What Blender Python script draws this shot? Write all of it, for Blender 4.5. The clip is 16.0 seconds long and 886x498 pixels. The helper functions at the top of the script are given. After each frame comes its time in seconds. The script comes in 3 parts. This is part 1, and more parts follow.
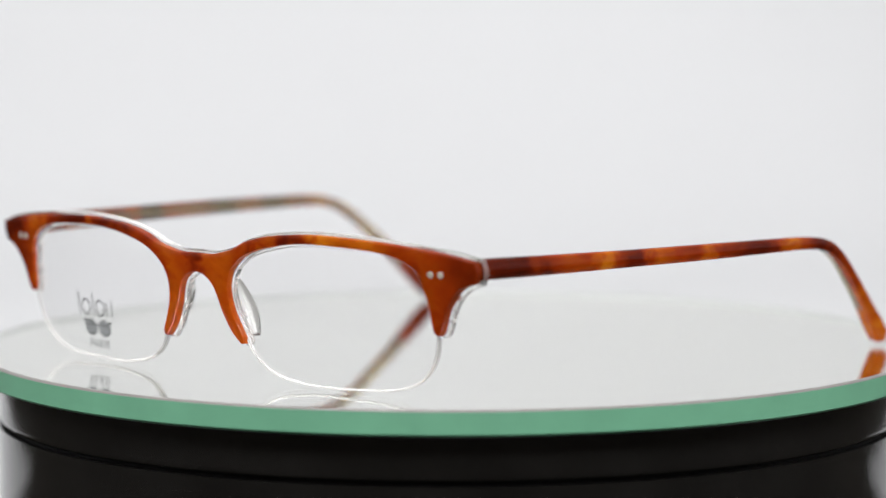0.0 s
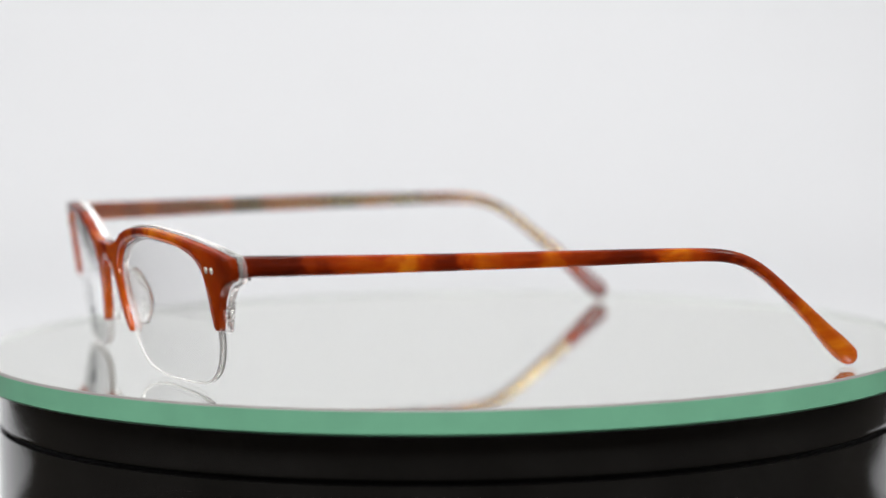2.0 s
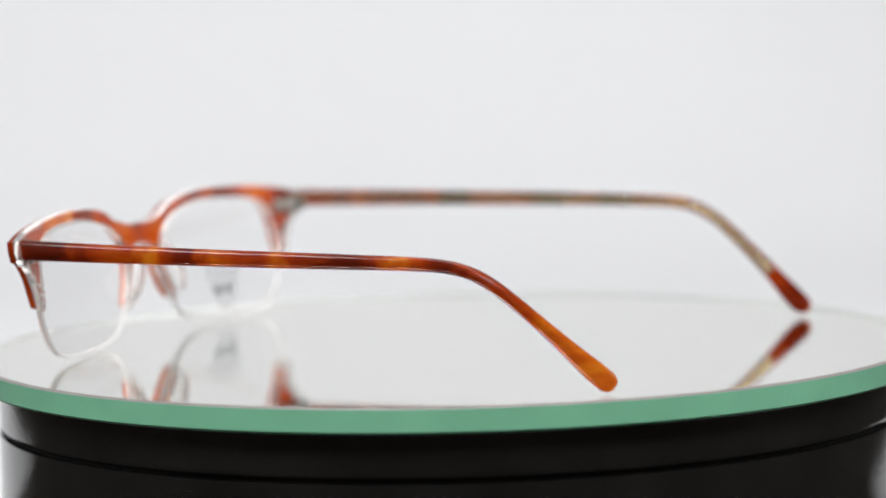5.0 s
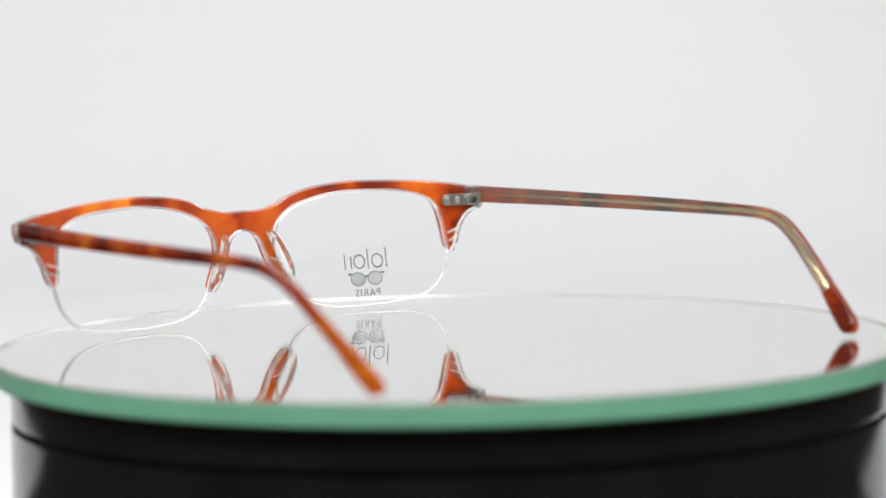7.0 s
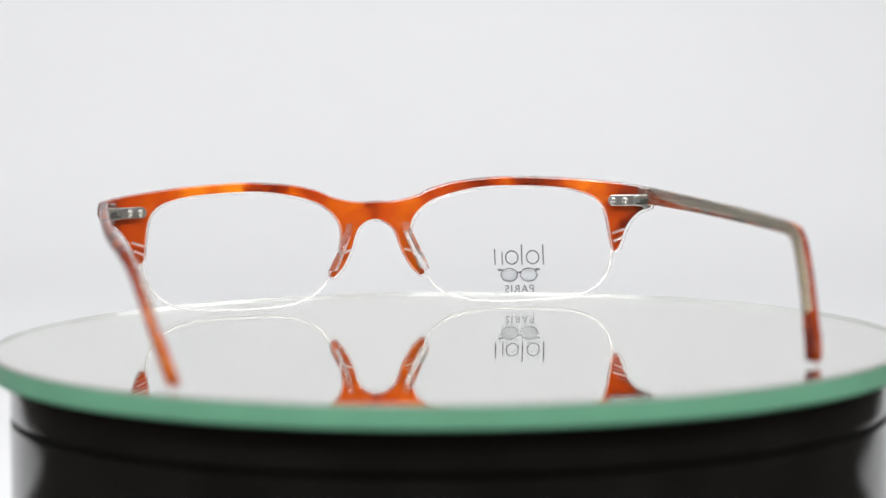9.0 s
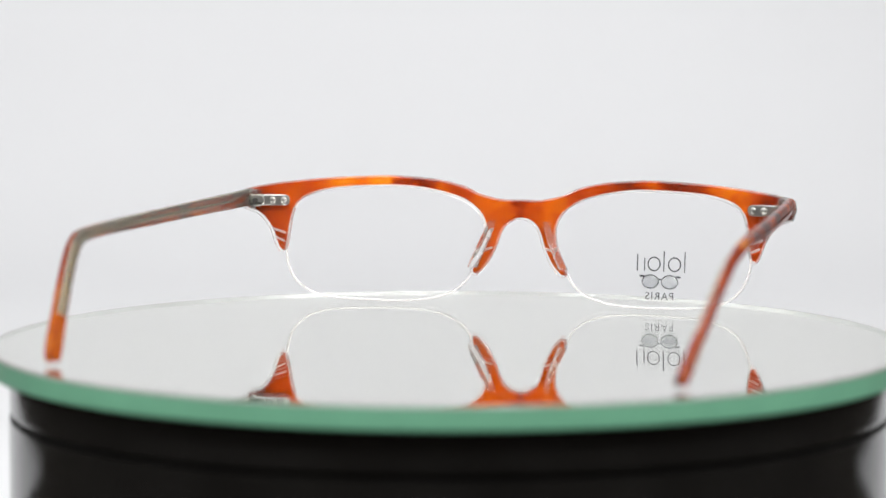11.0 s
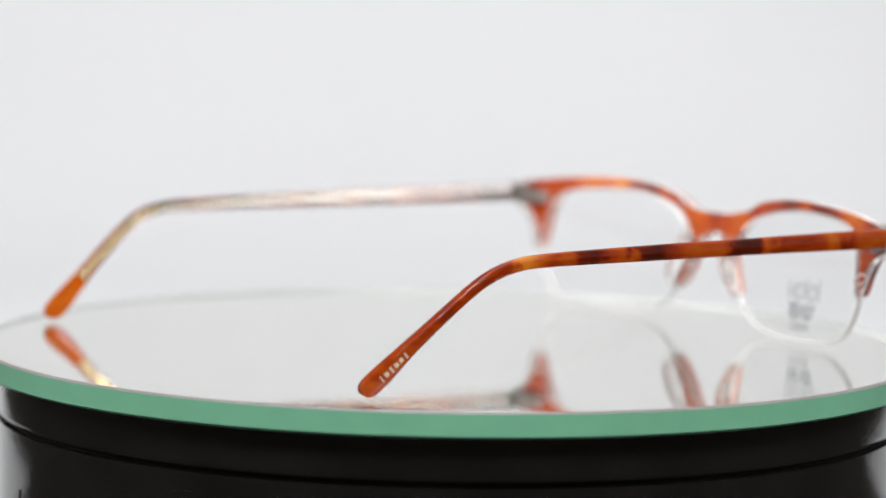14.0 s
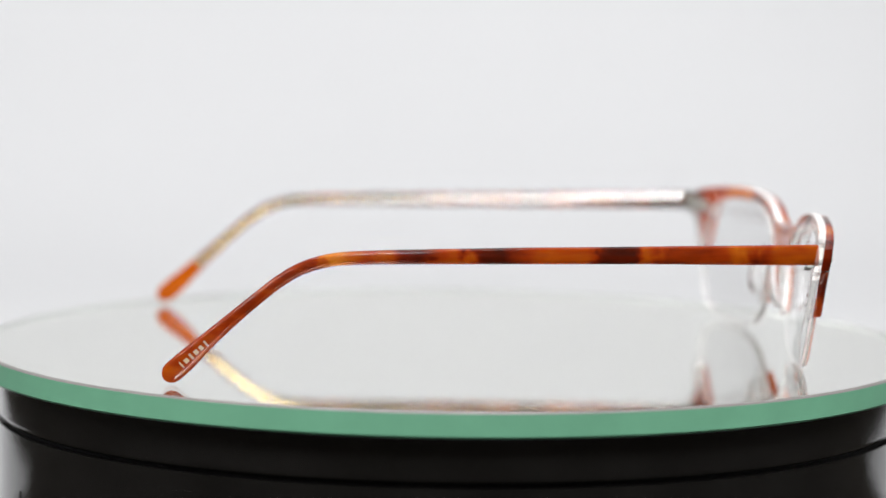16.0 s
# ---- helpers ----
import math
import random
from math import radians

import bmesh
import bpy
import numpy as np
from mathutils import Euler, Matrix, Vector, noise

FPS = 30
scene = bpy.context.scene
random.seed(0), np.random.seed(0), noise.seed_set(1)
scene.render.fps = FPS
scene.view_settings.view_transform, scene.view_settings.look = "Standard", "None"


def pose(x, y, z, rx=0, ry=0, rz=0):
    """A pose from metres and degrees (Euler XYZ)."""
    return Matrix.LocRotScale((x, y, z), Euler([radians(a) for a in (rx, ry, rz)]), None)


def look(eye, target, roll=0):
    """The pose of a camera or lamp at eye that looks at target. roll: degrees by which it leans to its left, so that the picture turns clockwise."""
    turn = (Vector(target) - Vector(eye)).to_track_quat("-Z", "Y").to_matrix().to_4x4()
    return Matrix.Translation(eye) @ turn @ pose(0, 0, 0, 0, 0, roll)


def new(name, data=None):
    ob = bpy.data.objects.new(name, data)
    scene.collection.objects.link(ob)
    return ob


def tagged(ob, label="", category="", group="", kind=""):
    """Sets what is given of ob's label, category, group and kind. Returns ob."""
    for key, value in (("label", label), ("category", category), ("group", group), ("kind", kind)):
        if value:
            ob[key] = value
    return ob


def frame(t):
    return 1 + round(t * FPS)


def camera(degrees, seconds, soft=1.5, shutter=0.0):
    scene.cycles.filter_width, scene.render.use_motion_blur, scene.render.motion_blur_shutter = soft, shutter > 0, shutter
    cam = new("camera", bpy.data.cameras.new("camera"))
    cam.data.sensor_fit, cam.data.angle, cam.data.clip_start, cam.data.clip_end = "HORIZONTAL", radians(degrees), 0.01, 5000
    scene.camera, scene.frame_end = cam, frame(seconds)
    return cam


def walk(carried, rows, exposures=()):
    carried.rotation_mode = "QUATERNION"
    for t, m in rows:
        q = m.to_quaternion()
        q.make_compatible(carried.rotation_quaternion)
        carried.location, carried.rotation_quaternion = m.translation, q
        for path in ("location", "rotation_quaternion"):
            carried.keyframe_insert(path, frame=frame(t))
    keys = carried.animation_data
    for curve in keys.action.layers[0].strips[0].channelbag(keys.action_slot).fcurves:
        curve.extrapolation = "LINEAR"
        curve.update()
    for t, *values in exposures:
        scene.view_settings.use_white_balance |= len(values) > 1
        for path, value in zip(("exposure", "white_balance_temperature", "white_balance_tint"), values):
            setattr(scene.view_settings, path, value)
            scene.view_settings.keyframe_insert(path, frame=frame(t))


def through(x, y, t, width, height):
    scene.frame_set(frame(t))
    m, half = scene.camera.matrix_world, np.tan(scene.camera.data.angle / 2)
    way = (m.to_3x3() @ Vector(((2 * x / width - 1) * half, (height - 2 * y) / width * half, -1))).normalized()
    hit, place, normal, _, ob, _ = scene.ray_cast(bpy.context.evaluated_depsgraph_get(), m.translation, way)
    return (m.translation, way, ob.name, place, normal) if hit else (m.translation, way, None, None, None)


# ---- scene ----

from mathutils.geometry import delaunay_2d_cdt

# ---- camera: a long lens on a tripod that eases back a little and forward again ----
FOV = 15.974
cam = camera(FOV, 16.0, soft=1.5)
cam.data.dof.use_dof = True
cam.data.dof.aperture_fstop = 10.0
NEAR = pose(0, -0.6745, 0.0853, 90 - 5.494, 0, 0.121)
FAR = pose(0, -0.6916, 0.0853, 90 - 5.345, 0, 0.121)


def between(k):
    return NEAR.lerp(FAR, k)


walk(cam, [(0, NEAR), (6.5, NEAR), (6.6, between(0.35)), (6.7, between(0.65)), (6.8, FAR), (11.9, FAR),
           (12.0, between(0.8)), (12.1, between(0.35)), (12.2, NEAR), (16, NEAR)], exposures=[(0, 0.0), (16, 0.0)])

# the focus is pulled from the near rim to the front of the glasses and back again
focus_mark = tagged(new("focus_mark"), kind="structure")
cam.data.dof.focus_object = focus_mark
walk(focus_mark, [(t, pose(0, y, 0.02)) for t, y in ((0, -0.064), (6.5, -0.062), (6.6, -0.03), (6.7, 0.01), (6.8, 0.058), (9.5, 0.066), (11.9, 0.058),
                                                     (12.0, 0.048), (12.1, -0.005), (12.2, -0.064), (16, -0.064))])

# ---- light: an unseen white room that bounces it, soft lamps over and beside a white paper sweep ----
world = bpy.data.worlds.new("world")
scene.world = world
world.use_nodes = True
world.node_tree.nodes["Background"].inputs[0].default_value = (0.9, 0.95, 1.0, 1)
world.node_tree.nodes["Background"].inputs[1].default_value = 0.02


def softbox(name, eye, target, width, height, watts, colour=(1, 1, 1)):
    data = bpy.data.lights.new(name, "AREA")
    data.shape, data.size, data.size_y, data.energy, data.color = "RECTANGLE", width, height, watts, colour
    lamp = new(name, data)
    lamp.matrix_world = look(eye, target)
    return lamp


softbox("overhead_softbox", (-0.05, 0.35, 1.15), (-0.05, 0.40, 0), 0.9, 0.9, 2.6, (0.965, 0.98, 1))
softbox("backdrop_softbox", (-0.15, -0.15, 1.25), (-0.1, 1.05, 0.32), 0.8, 0.3, 6.5, (0.965, 0.98, 1))
softbox("camera_softbox", (0.09, -0.85, 0.80), (0, 0, 0.0), 0.30, 0.24, 6.2, (1, 0.995, 0.985))
softbox("east_softbox", (0.84, -0.44, 0.72), (0, 0.05, 0.02), 0.34, 0.34, 4.5, (1, 0.995, 0.985))
softbox("west_softbox", (-0.84, -0.42, 0.72), (0, 0.05, 0.02), 0.34, 0.34, 5.0, (1, 0.995, 0.985))


# ---- materials ----
def material(name):
    mat = bpy.data.materials.new(name)
    mat.use_nodes = True
    nodes, links = mat.node_tree.nodes, mat.node_tree.links
    return mat, nodes, links, nodes["Principled BSDF"]


def noise_node(nodes, links, scale, detail=3, stretch=(1, 1, 1), distortion=0.0, shift=(0, 0, 0)):
    co = nodes.new("ShaderNodeTexCoord")
    mp = nodes.new("ShaderNodeMapping")
    mp.inputs["Scale"].default_value, mp.inputs["Location"].default_value = stretch, shift
    tex = nodes.new("ShaderNodeTexNoise")
    tex.inputs["Scale"].default_value = scale
    tex.inputs["Detail"].default_value = detail
    tex.inputs["Distortion"].default_value = distortion
    links.new(co.outputs["Object"], mp.inputs["Vector"])
    links.new(mp.outputs["Vector"], tex.inputs["Vector"])
    return tex


def ramp_node(nodes, links, source, stops):
    ramp = nodes.new("ShaderNodeValToRGB")
    els = ramp.color_ramp.elements
    while len(els) < len(stops):
        els.new(0.5)
    for el, (at, colour) in zip(els, stops):
        el.position, el.color = at, (*colour, 1)
    links.new(source, ramp.inputs["Fac"])
    return ramp


def add_bump(nodes, links, bsdf, tex, strength, distance):
    bump = nodes.new("ShaderNodeBump")
    bump.inputs["Strength"].default_value = strength
    bump.inputs["Distance"].default_value = distance
    links.new(tex.outputs["Fac"], bump.inputs["Height"])
    links.new(bump.outputs["Normal"], bsdf.inputs["Normal"])


def plain(name, colour, rough=0.5, metal=0.0, vary=0.12, scale=40.0, bump=0.0, coat=0.0):
    mat, nodes, links, bsdf = material(name)
    tex = noise_node(nodes, links, scale, 5)
    lo = tuple(c * (1 - vary) for c in colour)
    hi = tuple(min(1, c * (1 + vary)) for c in colour)
    ramp = ramp_node(nodes, links, tex.outputs["Fac"], [(0.3, lo), (0.7, hi)])
    links.new(ramp.outputs["Color"], bsdf.inputs["Base Color"])
    bsdf.inputs["Roughness"].default_value = rough
    bsdf.inputs["Metallic"].default_value = metal
    bsdf.inputs["Coat Weight"].default_value = coat
    if bump:
        add_bump(nodes, links, bsdf, noise_node(nodes, links, scale * 12, 4), bump, 0.0005)
    return mat


def clear(name, colour, rough, ior=1.49, transmission=1.0):
    mat, nodes, links, bsdf = material(name)
    bsdf.inputs["Base Color"].default_value = (*colour, 1)
    bsdf.inputs["Roughness"].default_value = rough
    bsdf.inputs["IOR"].default_value = ior
    bsdf.inputs["Transmission Weight"].default_value = transmission
    return mat


def acetate(name, axis, span, bands, waver=0.004, glow=0.25, through=0.15):
    """Tortoise-shell acetate: amber and brown clouds that follow one another along an axis, polished, and a little light goes through it.
    bands: (millimetres along the axis, 0 for dark brown to 1 for amber)."""
    mat, nodes, links, bsdf = material(name)
    cloud = noise_node(nodes, links, 170, 2.0, (1, 1, 1.3), 0.5)
    # on the temples the lengthwise streaks imitate light coming through the acetate
    streak = noise_node(nodes, links, 420, 3.0, (1.6, 0.22, 1.6) if axis == "Y" else (0.6, 0.6, 0.6))
    split = nodes.new("ShaderNodeSeparateXYZ")
    links.new(nodes["Texture Coordinate"].outputs["Object"], split.inputs["Vector"])

    def maths(kind, a, b):
        node = nodes.new("ShaderNodeMath")
        node.operation = kind
        for k, v in enumerate((a, b)):
            if isinstance(v, float):
                node.inputs[k].default_value = v
            else:
                links.new(v, node.inputs[k])
        return node.outputs["Value"]

    shift = maths("MULTIPLY", maths("SUBTRACT", cloud.outputs["Fac"], 0.5), waver * 4)
    along = nodes.new("ShaderNodeMapRange")
    along.inputs["From Min"].default_value, along.inputs["From Max"].default_value = span[0] / 1000, span[1] / 1000
    links.new(maths("ADD", split.outputs[axis], shift), along.inputs["Value"])
    tone = ramp_node(nodes, links, along.outputs["Result"], [((y - span[0]) / (span[1] - span[0]), (v, v, v)) for y, v in bands])
    tone.color_ramp.interpolation = "EASE"
    fine = maths("MULTIPLY", maths("SUBTRACT", streak.outputs["Fac"], 0.5), 0.4 if axis == "Y" else 0.2)
    broad = maths("MULTIPLY", maths("SUBTRACT", cloud.outputs["Fac"], 0.5), 0.35)
    shade = maths("ADD", tone.outputs["Color"], maths("ADD", fine, broad))
    ramp = ramp_node(nodes, links, shade, AMBER)
    links.new(ramp.outputs["Color"], bsdf.inputs["Base Color"])
    bsdf.inputs["Roughness"].default_value = 0.05
    bsdf.inputs["IOR"].default_value = 1.47
    bsdf.inputs["Transmission Weight"].default_value = through
    through_light = nodes.new("ShaderNodeBsdfTranslucent")
    links.new(ramp.outputs["Color"], through_light.inputs["Color"])
    blend = nodes.new("ShaderNodeMixShader")
    blend.inputs["Fac"].default_value = glow
    links.new(bsdf.outputs["BSDF"], blend.inputs[1])
    links.new(through_light.outputs["BSDF"], blend.inputs[2])
    links.new(blend.outputs["Shader"], nodes["Material Output"].inputs["Surface"])
    return mat


AMBER = [(0.0, (0.05, 0.007, 0.002)), (0.28, (0.21, 0.017, 0.002)), (0.50, (0.48, 0.056, 0.003)), (0.76, (0.68, 0.15, 0.005)), (1.0, (0.90, 0.33, 0.014))]
FRONT_BANDS = [(-66, 0.27), (-58, 0.50), (-51, 0.80), (-45, 0.37), (-38, 0.25), (-31, 0.57), (-26, 0.25), (-19, 0.45), (-13, 0.47), (-8, 0.70), (-4, 0.58),
             (0, 0.35), (5, 0.62), (10, 0.67), (15, 0.45), (19, 0.70), (23, 0.30), (28, 0.42), (34, 0.95), (40, 0.77), (46, 0.82), (52, 0.52), (58, 0.55), (66, 0.35)]
LEFT_BANDS = [(2, 0.24), (9, 0.16), (15, 0.40), (24, 0.58), (30, 0.52), (34, 0.86), (38, 0.34), (42, 0.26), (47, 0.74), (52, 0.56), (58, 0.46), (62, 0.78), (66, 0.42),
              (76, 0.26), (82, 0.34), (88, 0.82), (92, 0.50), (97, 0.22), (102, 0.44), (112, 0.50), (119, 0.76), (130, 0.82)]
RIGHT_BANDS = [(2, 0.59), (10, 0.63), (13, 0.40), (18, 0.77), (23, 0.42), (32, 0.38), (36, 0.71), (39, 0.11), (43, 0.12), (48, 0.60), (57, 0.56), (62, 0.32),
             (65, 0.07), (69, 0.12), (73, 0.63), (77, 0.49), (80, 0.19), (84, 0.28), (88, 0.59), (92, 0.85), (98, 0.95), (101, 0.46), (108, 0.45), (118, 0.48), (130, 0.58)]
TIP_BANDS = [(118, 0.70), (122, 0.80), (126, 0.72), (132, 0.88)]
DARK_TIP_BANDS = [(118, 0.56), (122, 0.34), (127, 0.20), (132, 0.26)]
M_FRONT = acetate("tortoise_front", "X", (-70, 70), FRONT_BANDS, 0.004, 0.36, 0.10)
M_TEMPLE_LEFT = acetate("tortoise_left_temple", "Y", (0, 135), LEFT_BANDS, 0.0025, 0.34, 0.18)
M_TEMPLE_RIGHT = acetate("tortoise_right_temple", "Y", (0, 135), RIGHT_BANDS, 0.0025, 0.34, 0.18)
M_TIP = acetate("tortoise_tip", "Y", (110, 135), TIP_BANDS, 0.002, 0.3, 0.18)
M_DARK_TIP = acetate("dark_tortoise_tip", "Y", (110, 135), DARK_TIP_BANDS, 0.002, 0.3, 0.18)
M_CLEAR = clear("clear_acetate", (0.96, 0.935, 0.90), 0.04, 1.26)
M_PAD = clear("clear_pad_plastic", (0.985, 0.975, 0.96), 0.06, 1.36, 0.95)
# nearly opaque white that imitates light caught by the groove over the lenses
M_LIT_GROOVE = clear("lit_groove_edge", (0.98, 0.97, 0.96), 0.5, 1.4, 0.1)
# slightly milky, so that the backing's edge carries its white highlights as colour
M_LIT_RIM = clear("lit_clear_edge", (0.975, 0.965, 0.95), 0.14, 1.45, 0.82)
M_INNER = clear("pale_honey_acetate", (0.97, 0.93, 0.80), 0.05, 1.38, 0.97)
_b = M_INNER.node_tree.nodes["Principled BSDF"]
_b.inputs["Coat Weight"].default_value, _b.inputs["Coat IOR"].default_value, _b.inputs["Coat Roughness"].default_value = 0.6, 1.6, 0.04
M_LENS = clear("demo_lens", (1.0, 1.0, 1.0), 0.0, 1.28)
M_CORD = clear("nylon_cord", (0.95, 0.935, 0.92), 0.25, 1.45, 0.6)
M_FROST = clear("ground_lens_edge", (0.97, 0.95, 0.94), 0.35, 1.35, 0.78)
M_RIVET = plain("pale_rivet_metal", (0.72, 0.66, 0.55), 0.4, 0.4, 0.1, 500)
M_STEEL = plain("brushed_steel", (0.50, 0.49, 0.46), 0.28, 1.0, 0.1, 400)
M_BLOCK = clear("beige_hinge_plastic", (0.95, 0.93, 0.86), 0.12, 1.35, 0.93)
M_BRASS = plain("pale_gold_wire", (0.78, 0.66, 0.42), 0.24, 1.0, 0.1, 400)
M_PRINT = plain("grey_ink", (0.03, 0.032, 0.035), 0.6, 0, 0.1, 300)
M_PRINT_PALE = plain("pale_grey_ink", (0.27, 0.28, 0.29), 0.6, 0, 0.1, 300)
M_STAMP = plain("silver_stamp", (0.68, 0.52, 0.32), 0.3, 0.2, 0.1, 600)
M_BLACK = plain("black_gloss_plastic", (0.010, 0.0095, 0.009), 0.13, 0, 0.3, 60, 0.05)
M_GROOVE = plain("dark_groove", (0.006, 0.006, 0.006), 0.5, 0, 0.2, 80)
M_MARK = plain("grey_lettering", (0.02, 0.02, 0.02), 0.6, 0, 0.1, 200)
M_EDGE = plain("green_ground_glass", (0.215, 0.545, 0.35), 0.35, 0, 0.06, 90, 0.04, 0.2)
M_BEVEL = plain("ground_bevel_of_the_plate", (0.27, 0.255, 0.245), 0.3, 0, 0.08, 120)
M_EDGE_IN = plain("edge_seen_through_glass", (0.58, 0.60, 0.59), 0.5, 0, 0.04, 90)
M_PAPER = plain("white_paper", (0.80, 0.80, 0.812), 0.85, 0, 0.012, 3.0, 0.02)
M_TABLE = plain("dark_table_wood", (0.03, 0.025, 0.02), 0.85, 0, 0.4, 9, 0.1)
M_GROOVE.node_tree.nodes["Principled BSDF"].inputs["Specular IOR Level"].default_value = 0.1
M_TABLE.node_tree.nodes["Principled BSDF"].inputs["Specular IOR Level"].default_value = 0.05
M_ROOM = plain("white_bounce_paint", (0.76, 0.76, 0.76), 0.9, 0, 0.1, 2, 0.02)
M_GLASS, _n, _l, _b = material("plate_glass")  # lets most of the light through and mirrors a fifth of it
_a, _c, _d = _n.new("ShaderNodeBsdfTransparent"), _n.new("ShaderNodeBsdfGlossy"), _n.new("ShaderNodeMixShader")
_c.inputs["Roughness"].default_value, _d.inputs["Fac"].default_value = 0.0, 0.2
_l.new(_a.outputs["BSDF"], _d.inputs[1]), _l.new(_c.outputs["BSDF"], _d.inputs[2]), _l.new(_d.outputs["Shader"], _n["Material Output"].inputs["Surface"])
_n.remove(_b)
mirror_mat, _n, _l, _b = material("silvering")
_b.inputs["Base Color"].default_value = (0.995, 1.0, 0.978, 1)
_b.inputs["Metallic"].default_value, _b.inputs["Roughness"].default_value = 1.0, 0.0
_b.inputs["Specular Tint"].default_value = (0.995, 1.0, 0.98, 1)
M_MIRROR = mirror_mat


# ---- mesh helpers ----
def link_mesh(name, bm, mat, smooth=35.0):
    bmesh.ops.remove_doubles(bm, verts=bm.verts, dist=1e-7)
    bmesh.ops.recalc_face_normals(bm, faces=bm.faces)
    me = bpy.data.meshes.new(name)
    bm.to_mesh(me)
    bm.free()
    for m in mat if isinstance(mat, (list, tuple)) else [mat]:
        me.materials.append(m)
    if smooth:
        me.shade_smooth()
        me.set_sharp_from_angle(angle=radians(smooth))
    return new(name, me)


def part(name, bm, mat, parent, label="", smooth=35.0):
    ob = link_mesh(name, bm, mat, smooth)
    ob.parent = parent
    return tagged(ob, label)


def spline(points, step=0.5):
    """A smooth run through a few control points, evenly sampled (millimetres)."""
    p = [Vector(q) for q in points]
    p = [2 * p[0] - p[1]] + p + [2 * p[-1] - p[-2]]
    out = []
    for a, b, c, d in zip(p, p[1:], p[2:], p[3:]):
        n = max(2, int((c - b).length / step))
        for i in range(n):
            t = i / n
            out.append(0.5 * (2 * b + (c - a) * t + (2 * a - 5 * b + 4 * c - d) * t * t + (3 * b - a - 3 * c + d) * t ** 3))
    return out + [p[-2]]


def chain(*runs):
    out = []
    for run in runs:
        out += [q for q in run if not out or (q - out[-1]).length > 0.05]
    return out


def inset_loop(loop, d):
    n, out = len(loop), []
    area = sum(loop[i - 1].cross(loop[i]) for i in range(n))
    sign = 1 if area > 0 else -1
    for i in range(n):
        tangent = (loop[(i + 1) % n] - loop[i - 1]).normalized()
        out.append(loop[i] + sign * d * Vector((-tangent.y, tangent.x)))
    return out


def inside(q, loop):
    hit, j = False, len(loop) - 1
    for i, a in enumerate(loop):
        b = loop[j]
        if (a.y > q.y) != (b.y > q.y) and q.x < (b.x - a.x) * (q.y - a.y) / (b.y - a.y) + a.x:
            hit = not hit
        j = i
    return hit


def front_curve(u, z):
    """How far back the wrapped, tilted front lies at u across and z up (millimetres)."""
    return -7.5 + 6.0 * (u / 58) ** 2 + math.tan(radians(8)) * (15 - z)


def slab(loop, d0, d1, edge0=0.3, edge1=0.3, grid=1.6, rim=0):
    """A solid that follows the curve of the front, from depth d0 to d1, with its rims rounded."""
    bm = bmesh.new()

    def ring(flat, d):
        return [bm.verts.new((q.x / 1000, (front_curve(q.x, q.y) + d) / 1000, q.y / 1000)) for q in flat]

    rings = []
    for k in (0, 0.5, 1):
        a = k * math.pi / 2
        rings.append((inset_loop(loop, edge0 * (1 - math.sin(a))), d0 + edge0 * (1 - math.cos(a))))
    for k in (0, 0.5, 1):
        a = k * math.pi / 2
        rings.append((inset_loop(loop, edge1 * (1 - math.cos(a))), d1 - edge1 * (1 - math.sin(a))))
    made = [ring(f, d) for f, d in rings]
    n = len(loop)
    for a, b in zip(made, made[1:]):
        for i in range(n):
            j = (i + 1) % n
            bm.faces.new((a[i], a[j], b[j], b[i])).material_index = rim
    for flat, verts, d in ((rings[0][0], made[0], d0), (rings[-1][0], made[-1], d1)):
        xs, ys = [q.x for q in flat], [q.y for q in flat]
        extra = []
        x = min(xs) + grid
        while x < max(xs):
            y = min(ys) + grid * 0.7
            while y < max(ys):
                q = Vector((x, y))
                if inside(q, flat) and min((q - w).length for w in flat) > grid * 0.45:
                    extra.append(q)
                y += grid
            x += grid
        pts, _, tris, origs, _, _ = delaunay_2d_cdt(flat + extra, [], [list(range(n))], 1, 1e-5)
        vs = []
        for q, o in zip(pts, origs):
            k = min(o) if o else n
            vs.append(verts[k] if k < n else bm.verts.new((q.x / 1000, (front_curve(q.x, q.y) + d) / 1000, q.y / 1000)))
        for t in tris:
            if len({vs[k] for k in t}) == 3:
                try:
                    bm.faces.new([vs[k] for k in t])
                except ValueError:
                    pass
    return bm


def tube(path, radius, sides=10):
    """A round rod along a path of 3D points (metres)."""
    bm, rings = bmesh.new(), []
    for i, q in enumerate(path):
        way = (path[min(i + 1, len(path) - 1)] - path[max(i - 1, 0)]).normalized()
        side = way.cross(Vector((0, 1, 0.02))).normalized()
        up = side.cross(way)
        r = radius(i / (len(path) - 1)) if callable(radius) else radius
        rings.append([bm.verts.new(q + r * (math.cos(a) * side + math.sin(a) * up)) for a in (2 * math.pi * k / sides for k in range(sides))])
    for a, b in zip(rings, rings[1:]):
        for k in range(sides):
            bm.faces.new((a[k], a[(k + 1) % sides], b[(k + 1) % sides], b[k]))
    bm.faces.new(rings[0]), bm.faces.new(rings[-1])
    return bm


def lathe(profile, sides=192, close=False):
    """A body of revolution about z from (radius, height) pairs."""
    bm = bmesh.new()
    rings = [[bm.verts.new((r * math.cos(a), r * math.sin(a), z)) for a in (2 * math.pi * k / sides for k in range(sides))] for r, z in profile]
    pairs = list(zip(rings, rings[1:])) + ([(rings[-1], rings[0])] if close else [])
    for a, b in pairs:
        for k in range(sides):
            bm.faces.new((a[k], a[(k + 1) % sides], b[(k + 1) % sides], b[k]))
    if not close:
        for ring in (rings[0], rings[-1]):
            bm.faces.new(ring)
    return bm


